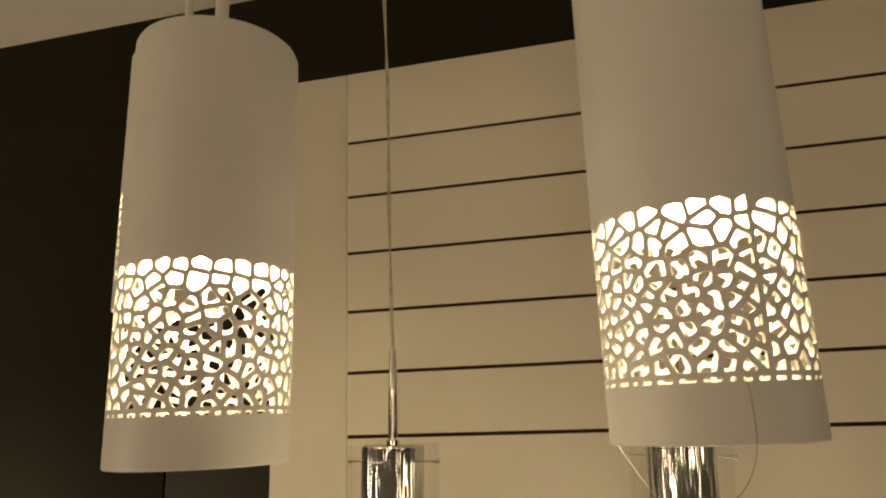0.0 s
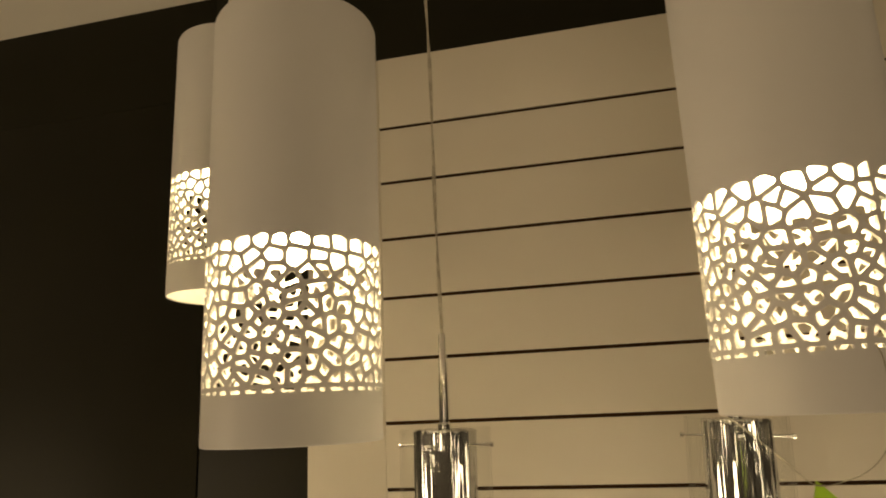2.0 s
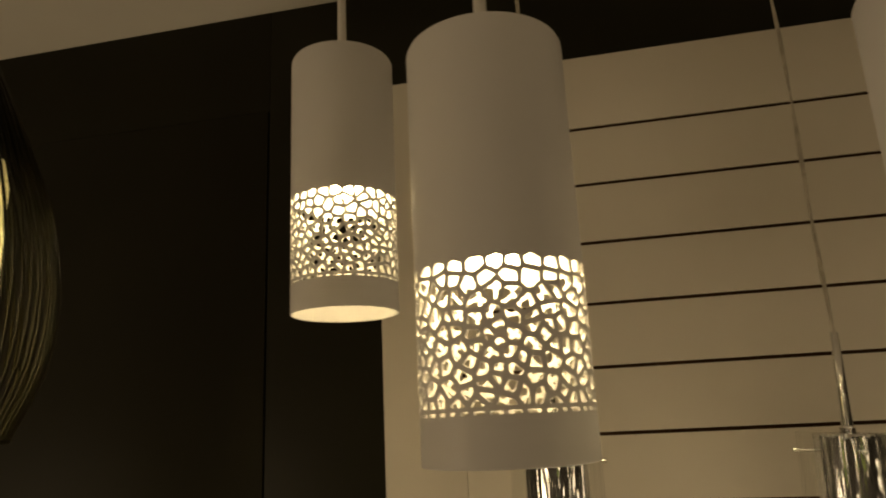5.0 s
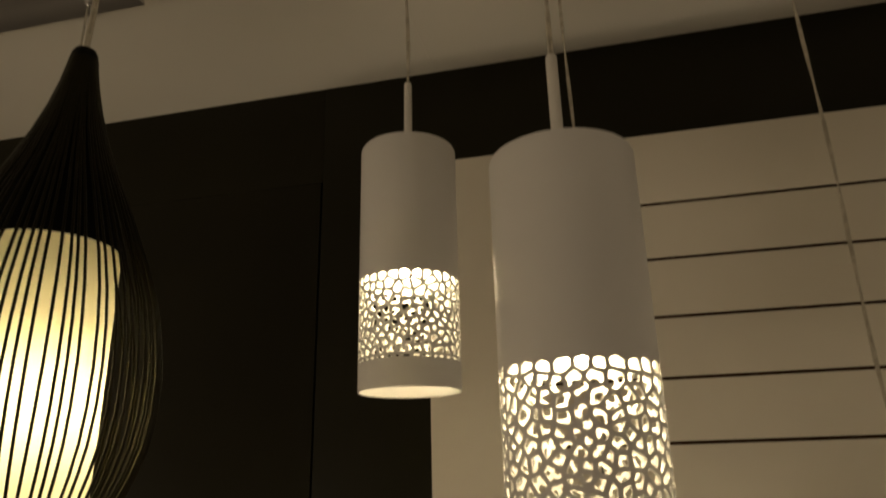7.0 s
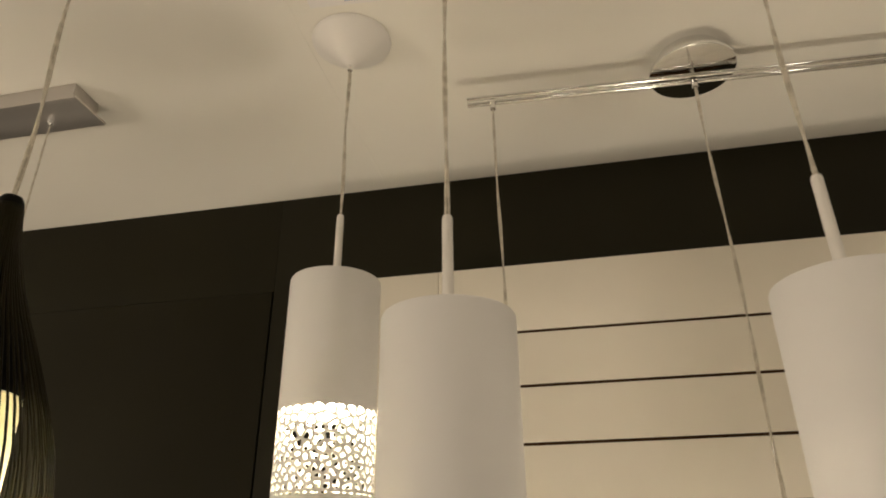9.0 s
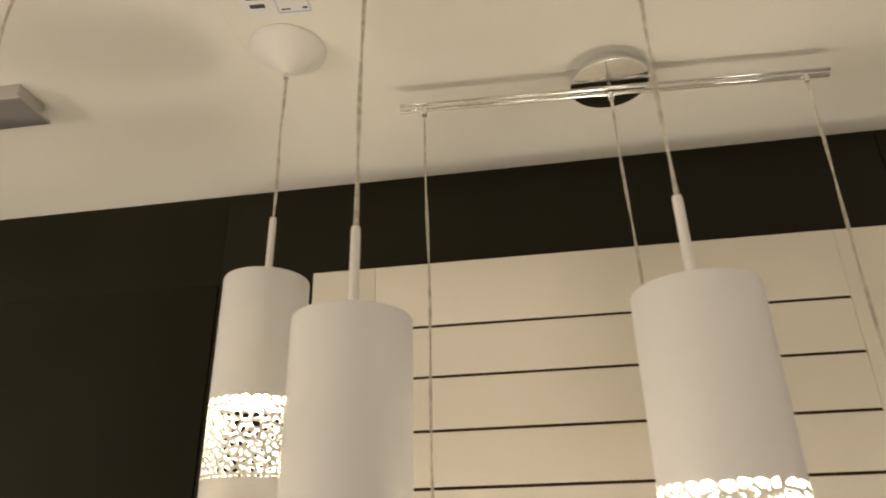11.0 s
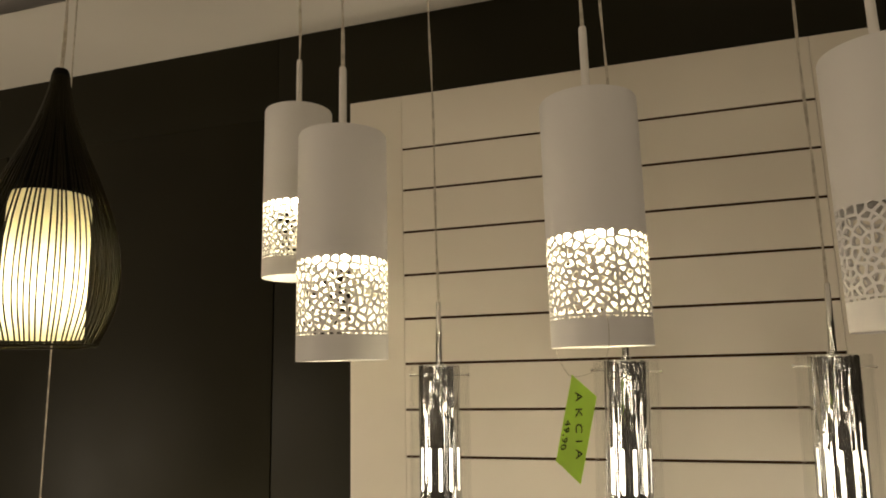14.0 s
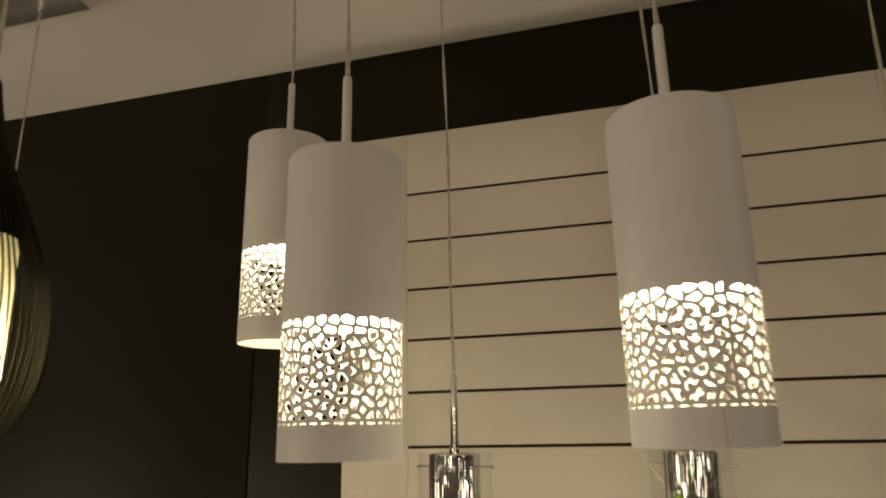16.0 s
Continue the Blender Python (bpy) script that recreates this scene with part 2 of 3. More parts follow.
def pattern(rng):
    """Cells of the pierced band on the unrolled shade, as (pierced, polygon)."""
    width = 2 * math.pi * R
    rows = [(PB + 0.0105, 0.0128), (PB + 0.0205, 0.0122), (PB + 0.0310, 0.0120), (PB + 0.0415, 0.0120), (PB + 0.0525, 0.0122),
            (PB + 0.0635, 0.0128), (PB + 0.0750, 0.0135), (PB + 0.0860, 0.0136), (PB + 0.0965, 0.0134)]
    seeds = []
    for i, (v, step) in enumerate(rows):
        count = round(width / step)
        shift = rng.random()
        loose = 0.46 if i < 8 else 0.22
        for k in range(count):
            if i < 8 and rng.random() < 0.15:
                seeds.append(((k + shift + 0.25) % count * width / count, v + 0.003))
                seeds.append(((k + shift - 0.2) % count * width / count, v - 0.003))
                continue
            seeds.append((((k + shift + rng.uniform(-loose, loose)) % count) * width / count, v + rng.uniform(-1, 1) * (0.0014 if i > 7 else 0.0046)))
    solid = len(seeds)   # seeds past this one stand above the band and give it its uneven upper edge
    count = round(width / 0.0070)
    seeds += [((k + rng.uniform(-0.35, 0.35)) % count * width / count, PT + 0.0052 + rng.uniform(-0.0008, 0.0008)) for k in range(count)]
    pts = list(seeds)
    for turn in range(2):
        cells = []
        for i, (u, v) in enumerate(pts):
            poly = [(0, PB + DASH), (width, PB + DASH), (width, GHOST), (0, GHOST)]
            for j, (a, b) in enumerate(pts):
                if i != j and abs(a - u) < 0.045 and abs(b - v) < 0.045:
                    poly = clip(poly, (a + u) / 2, (b + v) / 2, a - u, b - v)
            cells.append(poly)
        if turn == 0:   # one easing step evens out slivers
            pts = [(0.8 * u + 0.2 * sum(p[0] for p in c) / len(c), 0.8 * v + 0.2 * sum(p[1] for p in c) / len(c)) if n < solid and c else (u, v)
                   for n, ((u, v), c) in enumerate(zip(pts, cells))]
    dashes, u = [], 0.0
    while u < width - 1e-6:   # the lowest row is a line of short flat slots
        end = min(width, u + rng.uniform(0.0062, 0.0135))
        end = width if width - end < 0.006 else end
        dashes.append((True, [(u, PB), (end, PB), (end, PB + DASH), (u, PB + DASH)]))
        u = end
    return dashes + [(n < solid, c) for n, c in enumerate(cells) if len(c) > 2]


def shade_mesh():
    rng = random.Random(7)
    bm = bmesh.new()
    wrap = lambda u, v, r: bm.verts.new((r * math.cos(u / R), r * math.sin(u / R), v))
    for pierced, poly in pattern(rng):
        cu, cv = sum(p[0] for p in poly) / len(poly), sum(p[1] for p in poly) / len(poly)
        rim, sides = [], []
        for (ax, ay), (bx, by) in zip(poly, poly[1:] + poly[:1]):
            length = math.hypot(bx - ax, by - ay)
            if length < 1e-5:
                continue
            nx, ny = (by - ay) / length, -(bx - ax) / length
            sides.append((nx, ny, (ax - cu) * nx + (ay - cv) * ny))
            steps = 4 if length > 0.004 else 2
            rim += [(ax + (bx - ax) * k / steps, ay + (by - ay) * k / steps) for k in range(steps)]
        # webs grow wider lower down
        web = 0.00150 + 0.00030 * min(1.0, max(0.0, (PT - 0.022 - cv) / 0.03))
        hole = []
        for u, v in rim:
            du, dv = u - cu, v - cv
            far = math.hypot(du, dv)
            du, dv = du / far, dv / far
            inverse = 0.0
            for nx, ny, d in sides:
                along = du * nx + dv * ny
                gap = d - ((0.0019 if abs(nx) > 0.5 else 0.0009) if cv < PB + DASH else web)
                if along > 1e-3:
                    inverse += (along / max(gap, 0.0004)) ** 18
            hole.append((cu + du * min(far * 0.93, inverse ** (-1 / 18)), cv + dv * min(far * 0.93, inverse ** (-1 / 18))))
        size = max(math.hypot(u - cu, v - cv) for u, v in hole)
        n = len(rim)
        outer, inner = [wrap(u, v, R) for u, v in rim], [wrap(u, v, R - WALL_T) for u, v in rim]
        if size < 0.0015 or not pierced:
            for ring, r in ((outer, R), (inner, R - WALL_T)):
                centre = wrap(cu, cv, r)
                for i in range(n):
                    bm.faces.new((ring[i], ring[(i + 1) % n], centre))
            continue
        near, back = [wrap(u, v, R) for u, v in hole], [wrap(u, v, R - WALL_T) for u, v in hole]
        for i in range(n):
            j = (i + 1) % n
            bm.faces.new((outer[i], outer[j], near[j], near[i]))
            bm.faces.new((inner[i], back[i], back[j], inner[j]))
            bm.faces.new((near[i], near[j], back[j], back[i]))
    bmesh.ops.remove_doubles(bm, verts=bm.verts, dist=2e-5)
    # plain upper body with its rounded closed top, and the plain band below with its rounded rim
    r, q = R, R - WALL_T
    revolve(bm, [(q, GHOST - 0.0004), (r, GHOST - 0.0004), (r, H - 0.004), (r - 0.0012, H - 0.0012), (r - 0.004, H), (0.005, H), (0.005, H - 0.003), (q - 0.003, H - 0.003), (q, H - 0.006)], 96, close=True)
    revolve(bm, [(q, PB + 0.0004), (q, 0.0008), (q + 0.0009, 0), (r - 0.0006, 0), (r, 0.0008), (r, PB + 0.0004)], 96, close=True)
    return mesh_of("shade", bm, M_SHADE, 35)


def cable_bm(z0, z1, r=0.0014, sway=0.0012, seed=1):
    """Two clear cores lightly twisted round each other."""
    rng = random.Random(seed)
    bm = bmesh.new()
    a, b = rng.uniform(0, 6), rng.uniform(0, 6)
    count = 46
    for side in (0, math.pi):
        pts = []
        for i in range(count + 1):
            f = i / count
            z = z0 + (z1 - z0) * f
            swing = math.sin(math.pi * f) * sway
            turn = side + 2 * math.pi * (z1 - z0) * f / 0.30 + a
            pts.append((0.0014 * math.cos(turn) + swing * math.sin(7 * f + b), 0.0014 * math.sin(turn) + swing * math.cos(6 * f + a), z))
        tube(bm, pts, r, 6)
    return bm


SHADE = shade_mesh()
STEM = mesh_of("stem", revolve(bmesh.new(), [(0, H - 0.002), (0.0075, H - 0.002), (0.0075, H + 0.0015), (0.0054, H + 0.003), (0.0052, STEM_TOP - 0.003), (0.0044, STEM_TOP), (0, STEM_TOP)], 24), M_STEM)
BULB_PROFILE = [(0, 0.138), (0.010, 0.140), (0.017, 0.147), (0.0205, 0.158), (0.0205, 0.170), (0.017, 0.184), (0.0135, 0.202), (0.0130, 0.222)]
BULB_ON = mesh_of("bulb", revolve(bmesh.new(), BULB_PROFILE, 24), M_BULB)
BULB_OFF = mesh_of("bulb", revolve(bmesh.new(), BULB_PROFILE, 24), M_BULB_OFF)
SOCKET = mesh_of("socket", revolve(bmesh.new(), [(0, 0.222), (0.0165, 0.222), (0.0175, 0.226), (0.0175, 0.270), (0.010, 0.276), (0.010, H - 0.003), (0, H - 0.003)], 24), M_STEM)


def pierced_pendant(x, y, z, turn, lit, label, rose=False, seed=1):
    lamp = thing("pendant_lamp", x, y, z, label, "pendant lamp", "white pierced pendants", turn)
    part("shade", SHADE, None, lamp)
    part("stem", STEM, None, lamp)
    part("socket", SOCKET, None, lamp)
    part("bulb", BULB_ON if lit else BULB_OFF, None, lamp, "glowing warm bulb" if lit else "unlit frosted bulb")
    top = CEIL - z + 0.0012
    part("cable", cable_bm(STEM_TOP - 0.004, top - (0.056 if rose else 0.0), seed=seed), M_CABLE, lamp, "thin clear twisted cable")
    if rose:
        bm = revolve(bmesh.new(), [(0, top - 0.0530), (0.006, top - 0.0525), (0.012, top - 0.0480), (0.0600, top - 0.0085), (0.0635, top - 0.005), (0.0640, top - 0.003), (0.0615, top - 0.0022), (0.0615, top), (0, top)], 64)
        part("ceiling_rose", bm, M_ROSE, lamp, "white conical ceiling cup")
        part("cable_grip", revolve(bmesh.new(), [(0, top - 0.062), (0.0038, top - 0.062), (0.0045, top - 0.060), (0.0045, top - 0.0515), (0, top - 0.0515)], 16), M_CHROME, lamp)
    else:
        part("ceiling_rose", revolve(bmesh.new(), [(0, top - 0.022), (0.030, top - 0.022), (0.033, top - 0.019), (0.033, top), (0, top)], 40), M_ROSE, lamp)
    return lamp


pierced_pendant(-0.2824, 0.4310, 1.6224, -150, True, "lit white pierced cylinder pendant hanging on a clear cable", seed=2)
pierced_pendant(0.0530, 0.4437, 1.6300, -65, True, "lit white pierced cylinder pendant with a green price tag", seed=3)
pierced_pendant(-0.4846, 0.6676, 1.7724, 25, True, "lit white pierced cylinder pendant hung higher by the dark wall", rose=True, seed=4)
pierced_pendant(0.3735, 0.4244, 1.6360, 80, False, "unlit white pierced cylinder pendant hanging on a clear cable", seed=5)


# ---- the chrome and glass pendants on their bar ----
TOP, RC, RG = 1.616, 0.0376, 0.0555
SLOT0, SLOT1, SLOTS = 1.3955, 1.4695, 12


def chrome_tube():
    """A slightly rippled chrome tube with a ring of upright slots with round ends low down."""
    bm = bmesh.new()
    per = 20
    n = SLOTS * per
    zs = [1.350, 1.366, SLOT0] + [SLOT0 + 0.0045 * s for s in (0.3, 0.7, 1.0)] + [SLOT0 + (SLOT1 - SLOT0) * f for f in (0.2, 0.4, 0.6, 0.8)] + [SLOT1 - 0.0045 * s for s in (1.0, 0.7, 0.3)] + [SLOT1]
    k = 40
    zs += [SLOT1 + (TOP - 0.002 - SLOT1) * (i + 1) / k for i in range(k)] + [TOP]
    rng = random.Random(11)
    phase = [rng.uniform(0, 6.28) for _ in range(6)]

    def radius(angle, z):
        if z > TOP - 0.001:
            return RC - 0.0012
        wave = 0.00030 * math.sin(5 * angle + phase[0] + 4 * z) + 0.00042 * math.sin(11 * angle + phase[1] - 9 * z) + 0.00034 * math.sin(19 * angle + phase[2] + 12 * z) + 0.00016 * math.sin(31 * angle + phase[3] - 25 * z)
        return RC + wave + 0.00005 * math.sin(6 * angle + 210 * z + phase[4]) * (1 + math.sin(2 * angle + phase[5]))
    grids = []
    for inner in (0.0, 0.0015):
        grids.append([[bm.verts.new(((radius(2 * math.pi * i / n, z) - inner) * math.cos(2 * math.pi * i / n), (radius(2 * math.pi * i / n, z) - inner) * math.sin(2 * math.pi * i / n), z)) for i in range(n)] for z in zs])

    def hole(a, i):
        z0, z1 = zs[a], zs[a + 1]
        if z0 < SLOT0 - 1e-6 or z1 > SLOT1 + 1e-6:
            return False
        near = min(z0 - SLOT0, SLOT1 - z1)
        reach = 3.1 if near > 0.002 else 2.6 if near > 0.001 else 2
        return abs((i % per) + 0.5 - per / 2) < reach
    for a in range(len(zs) - 1):
        for i in range(n):
            j = (i + 1) % n
            if not hole(a, i):
                bm.faces.new((grids[0][a][i], grids[0][a][j], grids[0][a + 1][j], grids[0][a + 1][i]))
                bm.faces.new((grids[1][a][j], grids[1][a][i], grids[1][a + 1][i], grids[1][a + 1][j]))
                if hole(a, j):
                    bm.faces.new((grids[0][a][j], grids[1][a][j], grids[1][a + 1][j], grids[0][a + 1][j]))
                if hole(a, (i - 1) % n):
                    bm.faces.new((grids[0][a][i], grids[0][a + 1][i], grids[1][a + 1][i], grids[1][a][i]))
    rim = bm.verts.new((0, 0, TOP))
    for i in range(n):
        bm.faces.new((grids[0][-1][i], grids[0][-1][(i + 1) % n], rim))
        bm.faces.new((grids[0][0][(i + 1) % n], grids[0][0][i], grids[1][0][i], grids[1][0][(i + 1) % n]))
    return mesh_of("chrome_tube", bm, M_RIPPLED, 30)


CHROME = chrome_tube()
GLASS = mesh_of("glass_cylinder", revolve(bmesh.new(), [(RG - 0.003, TOP + 0.0005), (RG - 0.0022, TOP + 0.0017), (RG - 0.0008, TOP + 0.0017), (RG, TOP + 0.0005), (RG, 1.300), (RG - 0.003, 1.300)], 72, close=True), M_GLASS)
GLOW = mesh_of("frosted_tube", revolve(bmesh.new(), [(0, 1.305), (0.026, 1.305), (0.033, 1.312), (0.033, 1.476), (0.026, 1.484), (0, 1.486)], 32), M_TUBE)
ROD = mesh_of("rod", revolve(bmesh.new(), [(0, TOP), (0.0085, TOP), (0.0085, TOP + 0.006), (0.0066, TOP + 0.008), (0.0062, TOP + 0.04), (0.0045, 1.7315), (0.0036, 1.7333), (0, 1.7333)], 24), M_CHROME)
PIN = mesh_of("pin", tube(bmesh.new(), [(RC - 0.001, 0, 1.5975), (RG + 0.001, 0, 1.5975), (RG + 0.0011, 0, 1.5975), (RG + 0.0050, 0, 1.5975), (RG + 0.0055, 0, 1.5975)], [0.0016, 0.0016, 0.0032, 0.0032, 0.0024], 12), M_CHROME)
BARY = lambda x: 0.8273 + (x + 0.2766) * (0.8586 - 0.8273) / (0.3897 + 0.2766)
BAR_Z, BAR_CEIL, BAR_Y = 2.4625, CEIL + 0.001, -0.017   # the bar hangs a little nearer the shop than the tubes' tops
FACE = BAR_Z + 0.0125
fixture = thing("bar_pendant", 0.0577, BARY(0.0577), 0.0, "chrome ceiling bar with three lit chrome and glass pendants", "pendant lamp", turn=math.degrees(math.atan2(0.0313, 0.6663)))
for dy, dz in ((-0.0042, 0.0030), (0.0036, -0.0034)):
    part("bar", tube(bmesh.new(), [(-0.379, BAR_Y + dy, BAR_Z + dz), (-0.3785, BAR_Y + dy, BAR_Z + dz), (0.3725, BAR_Y + dy, BAR_Z + dz), (0.373, BAR_Y + dy, BAR_Z + dz)], [0.0036, 0.0042, 0.0042, 0.0036], 20), M_CHROME, fixture)
part("canopy", revolve(bmesh.new(), [(0, FACE), (0.0675, FACE), (0.0692, FACE + 0.0007), (0.0700, FACE + 0.0025), (0.0700, FACE + 0.0060), (0.0530, FACE + 0.0062), (0.0530, BAR_CEIL), (0, BAR_CEIL)], 96), M_CHROME, fixture, "mirror-bright round canopy", at=(0, BAR_Y, 0))
part("bolt", revolve(bmesh.new(), [(0, BAR_Z + 0.004), (0.004, BAR_Z + 0.004), (0.004, FACE + 0.001), (0, FACE + 0.001)], 16), M_CHROME, fixture, at=(0, BAR_Y, 0))
ROD_TOP = 1.7333
for k, (offset, shift, lean) in enumerate(((-0.3347, 0.004, 0.6), (0.0, 0.009, 2.2), (0.3324, 0.002, 2.0))):   # the tubes hang a little askew
    hang = Matrix.Translation((offset + shift, 0, ROD_TOP)) @ Matrix.Rotation(radians(lean), 4, "Y") @ Matrix.Translation((0, 0, -ROD_TOP))
    drop = part("pendant", CHROME, None, fixture, "chrome tube with glowing slots")
    drop.matrix_basis = hang
    shell = part("glass_cylinder", GLASS, None, drop, "clear glass cylinder")
    shell.visible_shadow = False
    part("frosted_tube", GLOW, None, drop, "glowing frosted tube")
    part("rod", ROD, None, drop)
    for q in range(4):
        pin = part("pin", PIN, None, drop)
        pin.rotation_euler = (0, 0, radians(-8 + 90 * q))
    bm = cable_bm(ROD_TOP - 0.002, BAR_Z - 0.016, r=0.0013, sway=0.0022, seed=20 + k)
    for corner in bm.verts:
        up = (corner.co.z - ROD_TOP) / (BAR_Z - ROD_TOP)
        corner.co.y += BAR_Y * up
        corner.co.x += offset + shift * (1 - up)
    part("cable", bm, M_CABLE, fixture, "thin clear cable")
    part("cable_grip", revolve(bmesh.new(), [(0, BAR_Z - 0.020), (0.0045, BAR_Z - 0.020), (0.0055, BAR_Z - 0.018), (0.0055, BAR_Z - 0.005), (0, BAR_Z - 0.005)], 20), M_CHROME, fixture, at=(offset, BAR_Y, 0))


# ---- the black wire drop lamp ----
DX, DY = -0.7065, 0.3500
DROP = [(1.6527, 0.0709), (1.668, 0.0775), (1.685, 0.0850), (1.705, 0.0915), (1.730, 0.0955), (1.760, 0.0962), (1.790, 0.0935), (1.820, 0.0880), (1.850, 0.0790), (1.880, 0.0675),
        (1.910, 0.0555), (1.940, 0.0425), (1.970, 0.0310), (2.000, 0.0218), (2.025, 0.0158), (2.045, 0.0124), (2.054, 0.0113)]
drop_lamp = thing("wire_drop_lamp", DX, DY, 0.0, "black wire drop pendant round a lit cream inner shade", "pendant lamp")
rng = random.Random(5)
WIRES = 76
for i in range(WIRES):
    angle = 2 * math.pi * (i + rng.uniform(-0.17, 0.17)) / WIRES
    lean = rng.uniform(-0.02, 0.02)
    pts = [(r * math.cos(angle + lean * math.sin(3 * (z - 1.65) / 0.42)), r * math.sin(angle + lean * math.sin(3 * (z - 1.65) / 0.42)), z) for z, r in DROP]
    part("wire", tube(bmesh.new(), pts, 0.00115, 6), M_BLACK, drop_lamp)
ring = [(0.0709 * math.cos(2 * math.pi * i / 64), 0.0709 * math.sin(2 * math.pi * i / 64), 1.6527) for i in range(65)]
part("base_ring", tube(bmesh.new(), ring, 0.0017, 8), M_BLACK, drop_lamp)
part("cap", revolve(bmesh.new(), [(0.0, 2.064), (0.0090, 2.064), (0.0112, 2.060), (0.0126, 2.052), (0.0128, 2.036), (0.0115, 2.030), (0, 2.030)], 32), M_CAP, drop_lamp, "black metal cap")
shade = part("inner_shade", revolve(bmesh.new(), [(0.0538, 1.6640), (0.0538, 1.7300), (0.0538, 1.8000), (0.0538, 1.8625), (0.0525, 1.8675)], 64), M_CLOTH, drop_lamp, "glowing cream fabric cylinder")
hem = [(0.0538 * math.cos(2 * math.pi * i / 64), 0.0538 * math.sin(2 * math.pi * i / 64), 1.6640) for i in range(65)]
part("hem", tube(bmesh.new(), hem, 0.0010, 8), M_CLOTH, shade)
# added cone: its black fills in the dark between the upper wires
part("shade_top", revolve(bmesh.new(), [(0, 1.8655), (0.0518, 1.8655), (0.0532, 1.8690), (0.0500, 1.895), (0.0400, 1.925), (0.0290, 1.960), (0.0200, 1.995), (0.0125, 2.032), (0, 2.032)], 40), M_CAP, drop_lamp, "black inner cone added to keep the upper wires dark")
part("bulb", revolve(bmesh.new(), [(0, 1.704), (0.012, 1.706), (0.019, 1.713), (0.0225, 1.725), (0.0225, 1.736), (0.019, 1.749), (0.014, 1.767), (0.0, 1.767)], 24), M_DROP_BULB, drop_lamp)
part("bulb_holder", revolve(bmesh.new(), [(0, 1.7675), (0.0135, 1.7675), (0.0150, 1.771), (0.0150, 1.810), (0.010, 1.815), (0.010, 1.8650), (0, 1.8650)], 24), M_STEM, drop_lamp)
part("cable", cable_bm(2.062, CEIL, r=0.0015, sway=0.003, seed=31), M_CABLE, drop_lamp, "clear twisted cable")

# ---- the flat steel canopy beside it ----
canopy = thing("ceiling_canopy", -0.990, 0.694, CEIL + 0.001, "brushed steel flat ceiling canopy with a thin hanging cable", "ceiling canopy")
part("body", box(bmesh.new(), -0.42, -0.002, -0.031, 0.030, -0.0285, 0, 0.0012), M_BRUSHED, canopy)
part("plate", box(bmesh.new(), -0.42, 0.005, -0.033, 0.050, -0.0335, -0.0285, 0.0008), M_BRUSHED, canopy)
part("cable_grip", revolve(bmesh.new(), [(0, -0.047), (0.003, -0.047), (0.0055, -0.043), (0.0055, -0.034), (0, -0.034)], 16), M_CHROME, canopy, at=(-0.081, 0.016, 0))
part("cable", tube(bmesh.new(), [(-0.081, 0.016, -0.046 - 0.1 * k) for k in range(15)], 0.0016, 8), M_CABLE, canopy, "thin grey cable")

# ---- the price tag ----
tag = thing("price_tag", 0.0232, 0.3740, 1.5995, "bright green card price tag hung on a thin string", "price tag")
ux, uz = Vector((0.0250, 0.004, -0.0245)), Vector((-0.0225, 0.0, -0.0925))
card = bmesh.new()
corners = [Vector((0, 0, 0)), ux, ux + uz, uz]
for back in (0.0, 0.0006):
    for p in corners:
        card.verts.new(p + Vector((0, back, 0)))
card.verts.ensure_lookup_table()
v = card.verts
card.faces.new((v[0], v[1], v[2], v[3]))
card.faces.new((v[7], v[6], v[5], v[4]))
for i in range(4):
    j = (i + 1) % 4
    card.faces.new((v[i], v[i + 4], v[j + 4], v[j]))
part("card", card, M_TAG, tag, smooth=0)


def lettering(text, size, start, down, across, gap, long):
    """Flat letters along the card, read downwards; down and across are the card's own directions."""
    curve = bpy.data.curves.new("lettering", "FONT")
    curve.body, curve.size, curve.extrude, curve.space_character = text, size, 0.0001, gap
    source = bpy.data.objects.new("lettering", curve)
    scene.collection.objects.link(source)
    bpy.context.view_layer.update()
    data = bpy.data.meshes.new_from_object(source.evaluated_get(bpy.context.evaluated_depsgraph_get()))
    bpy.data.objects.remove(source)
    data.materials.clear()
    data.materials.append(M_INK)
    wide = long / max(v.co.x for v in data.vertices)
    a, b = down.normalized(), across.normalized()
    data.transform(Matrix.Translation(start) @ Matrix((a, b, a.cross(b))).transposed().to_4x4() @ Matrix.Diagonal((wide, 1, 1, 1)))
    return part("lettering", data, None, tag, "printed black letters")


across = ux - uz * 0.277
lettering("AKCIA", 0.0102, ux * 0.24 + uz * 0.144 + Vector((0, -0.0008, 0)), ux * 0.383 + uz * 0.57, across, 1.8, 0.0715)
lettering("49,90", 0.0084, ux * 0.08 + uz * 0.51 + Vector((0, -0.0006, 0)), uz, across, 1.1, 0.0325)
loop = [(0.0640, 0.3848, 1.6640), (0.0652, 0.3822, 1.6570), (0.0655, 0.3808, 1.6400), (0.0640, 0.3800, 1.6260), (0.0590, 0.3790, 1.6140), (0.0510, 0.3780, 1.6050), (0.0400, 0.3765, 1.5995), (0.0234, 0.3736, 1.5970),
        (0.0140, 0.3820, 1.6060), (0.0020, 0.4200, 1.6220), (-0.0060, 0.4700, 1.6330)]
smooth_loop = []
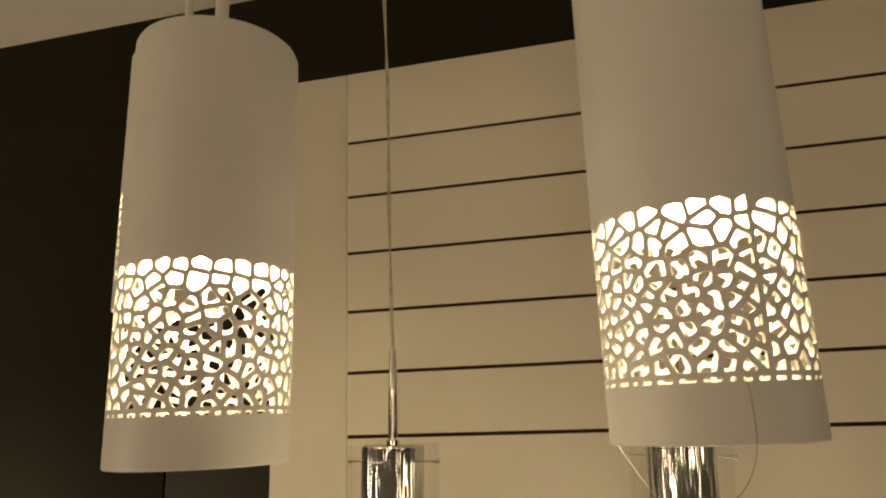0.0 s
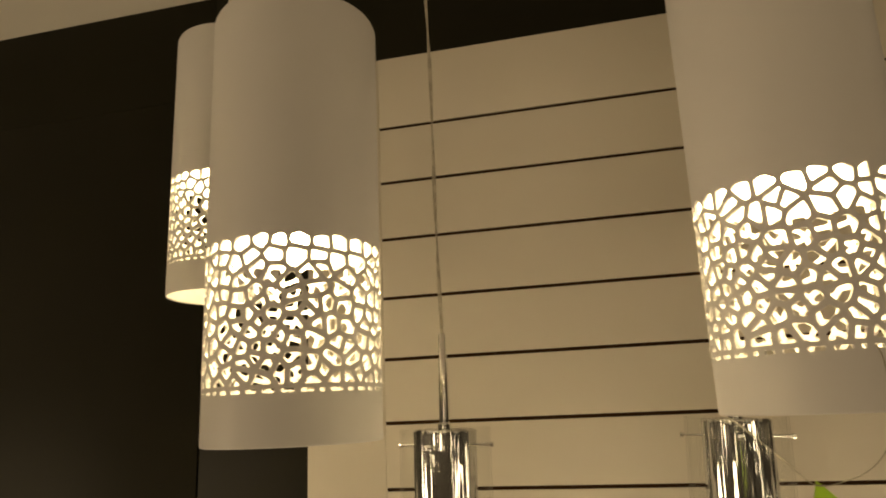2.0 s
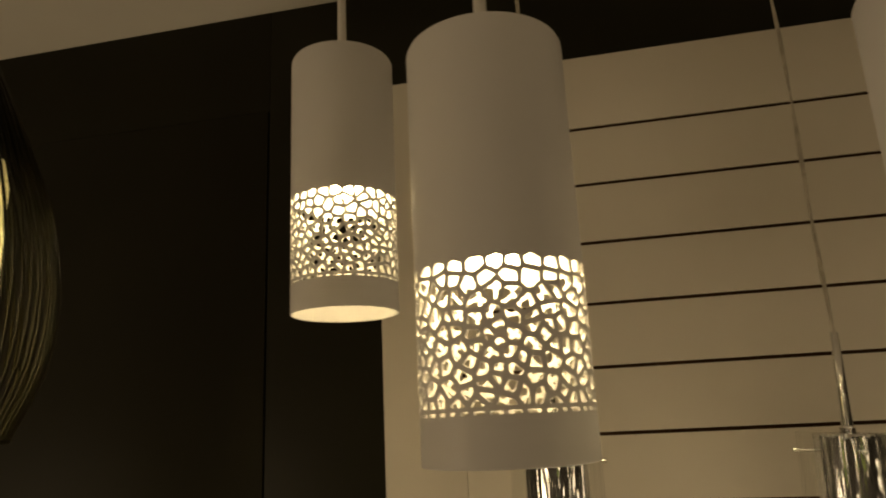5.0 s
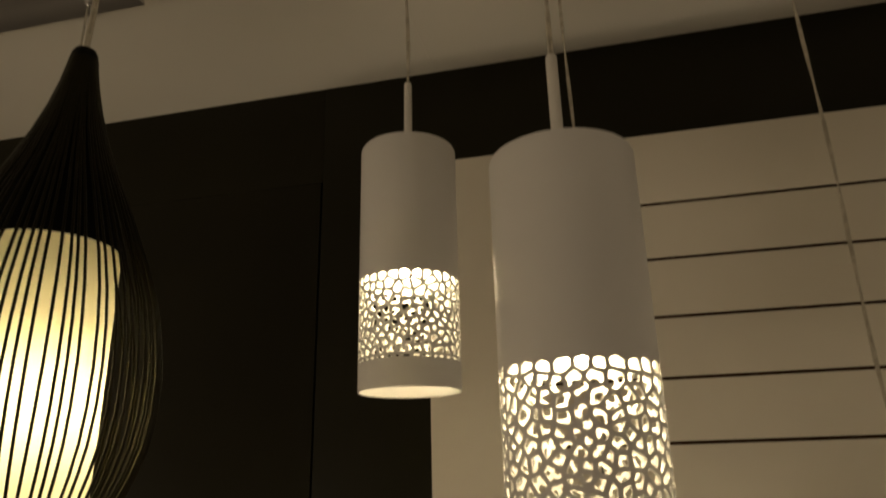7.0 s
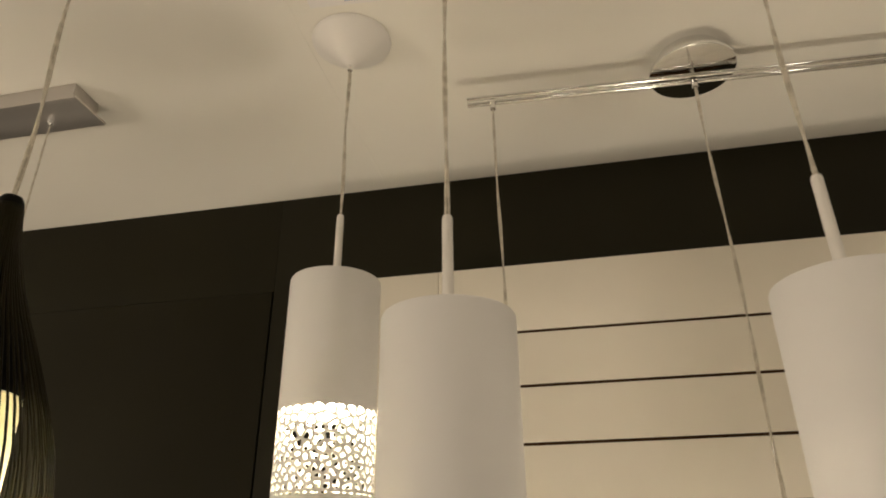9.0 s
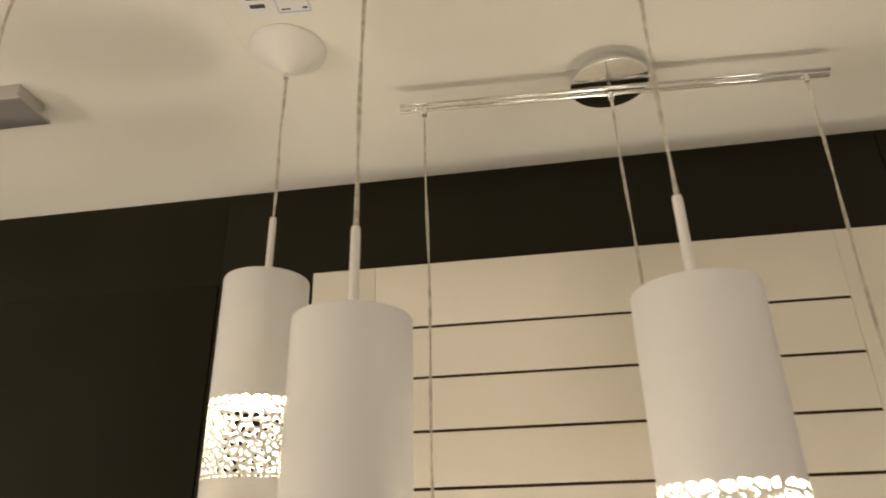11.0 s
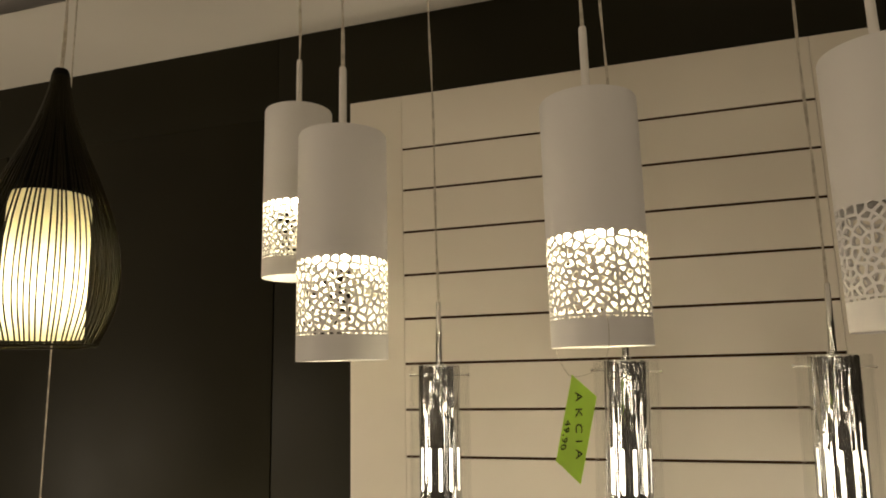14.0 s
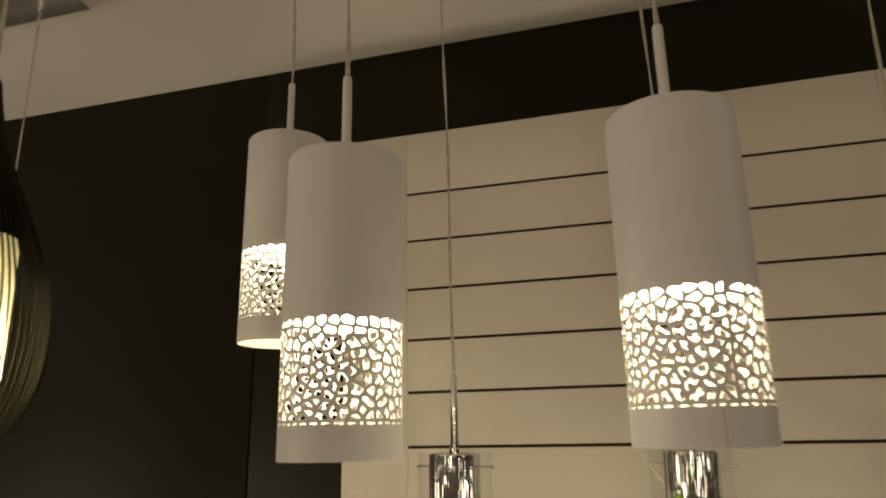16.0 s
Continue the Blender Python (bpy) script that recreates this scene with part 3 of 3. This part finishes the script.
for i in range(len(loop) - 1):
    p0, p1, p2, p3 = (Vector(loop[max(0, min(len(loop) - 1, i + k))]) for k in (-1, 0, 1, 2))
    for s in range(5):
        f = s / 5
        smooth_loop.append(0.5 * (2 * p1 + (p2 - p0) * f + (2 * p0 - 5 * p1 + 4 * p2 - p3) * f * f + (3 * p1 - p0 - 3 * p2 + p3) * f ** 3))
part("string", tube(bmesh.new(), [p - Vector((0.0232, 0.3740, 1.5995)) for p in smooth_loop], 0.0003, 6), M_STRING, tag)

# ---- the price card on the ceiling ----
card = thing("price_card", -0.462, 0.512, CEIL - 0.0006, "white printed price card with a coloured scale on the ceiling", "price card", turn=4)
M_CARD = surface("white_card", (0.80, 0.78, 0.76), 0.5, spread=0.03, scale=20, fine=500)
M_PRINT = surface("grey_print", (0.06, 0.06, 0.07), 0.6, bump=0.0)
M_BORDER = surface("blue_print", (0.25, 0.33, 0.60), 0.6, bump=0.0)
part("sheet", box(bmesh.new(), -0.056, 0.056, -0.078, 0.078, -0.0004, 0.0004), M_CARD, card, smooth=0)


def strip(name, x0, x1, y0, y1, mat):
    part(name, box(bmesh.new(), x0, x1, y0, y1, -0.0009, -0.0004), mat, card, smooth=0)


for x0, x1, y0, y1 in ((-0.046, -0.012, 0.022, 0.027), (-0.044, -0.016, 0.036, 0.0385), (-0.042, -0.018, 0.048, 0.056), (-0.046, -0.010, 0.004, 0.009), (-0.046, -0.014, -0.012, -0.009)):
    strip("printed_bar", x0, x1, y0, y1, M_PRINT)
for x0, x1, y0, y1 in ((0.000, 0.001, -0.070, 0.070), (0.051, 0.052, -0.070, 0.070), (0.000, 0.052, 0.069, 0.070), (0.000, 0.052, -0.070, -0.069)):
    strip("border_line", x0, x1, y0, y1, M_BORDER)
SCALE = [(0.02, 0.30, 0.05), (0.15, 0.45, 0.04), (0.45, 0.60, 0.03), (0.85, 0.72, 0.03), (0.85, 0.42, 0.03), (0.80, 0.16, 0.03), (0.62, 0.03, 0.02)]
for k, colour in enumerate(SCALE):
    strip("scale_bar", 0.006, 0.018 + 0.0026 * k, -0.040 + 0.0105 * k, -0.0325 + 0.0105 * k, surface("scale_print", colour, 0.6, bump=0.0))
strip("printed_bar", 0.040, 0.048, 0.060, 0.064, M_PRINT)
strip("printed_bar", 0.006, 0.020, 0.0615, 0.064, M_PRINT)
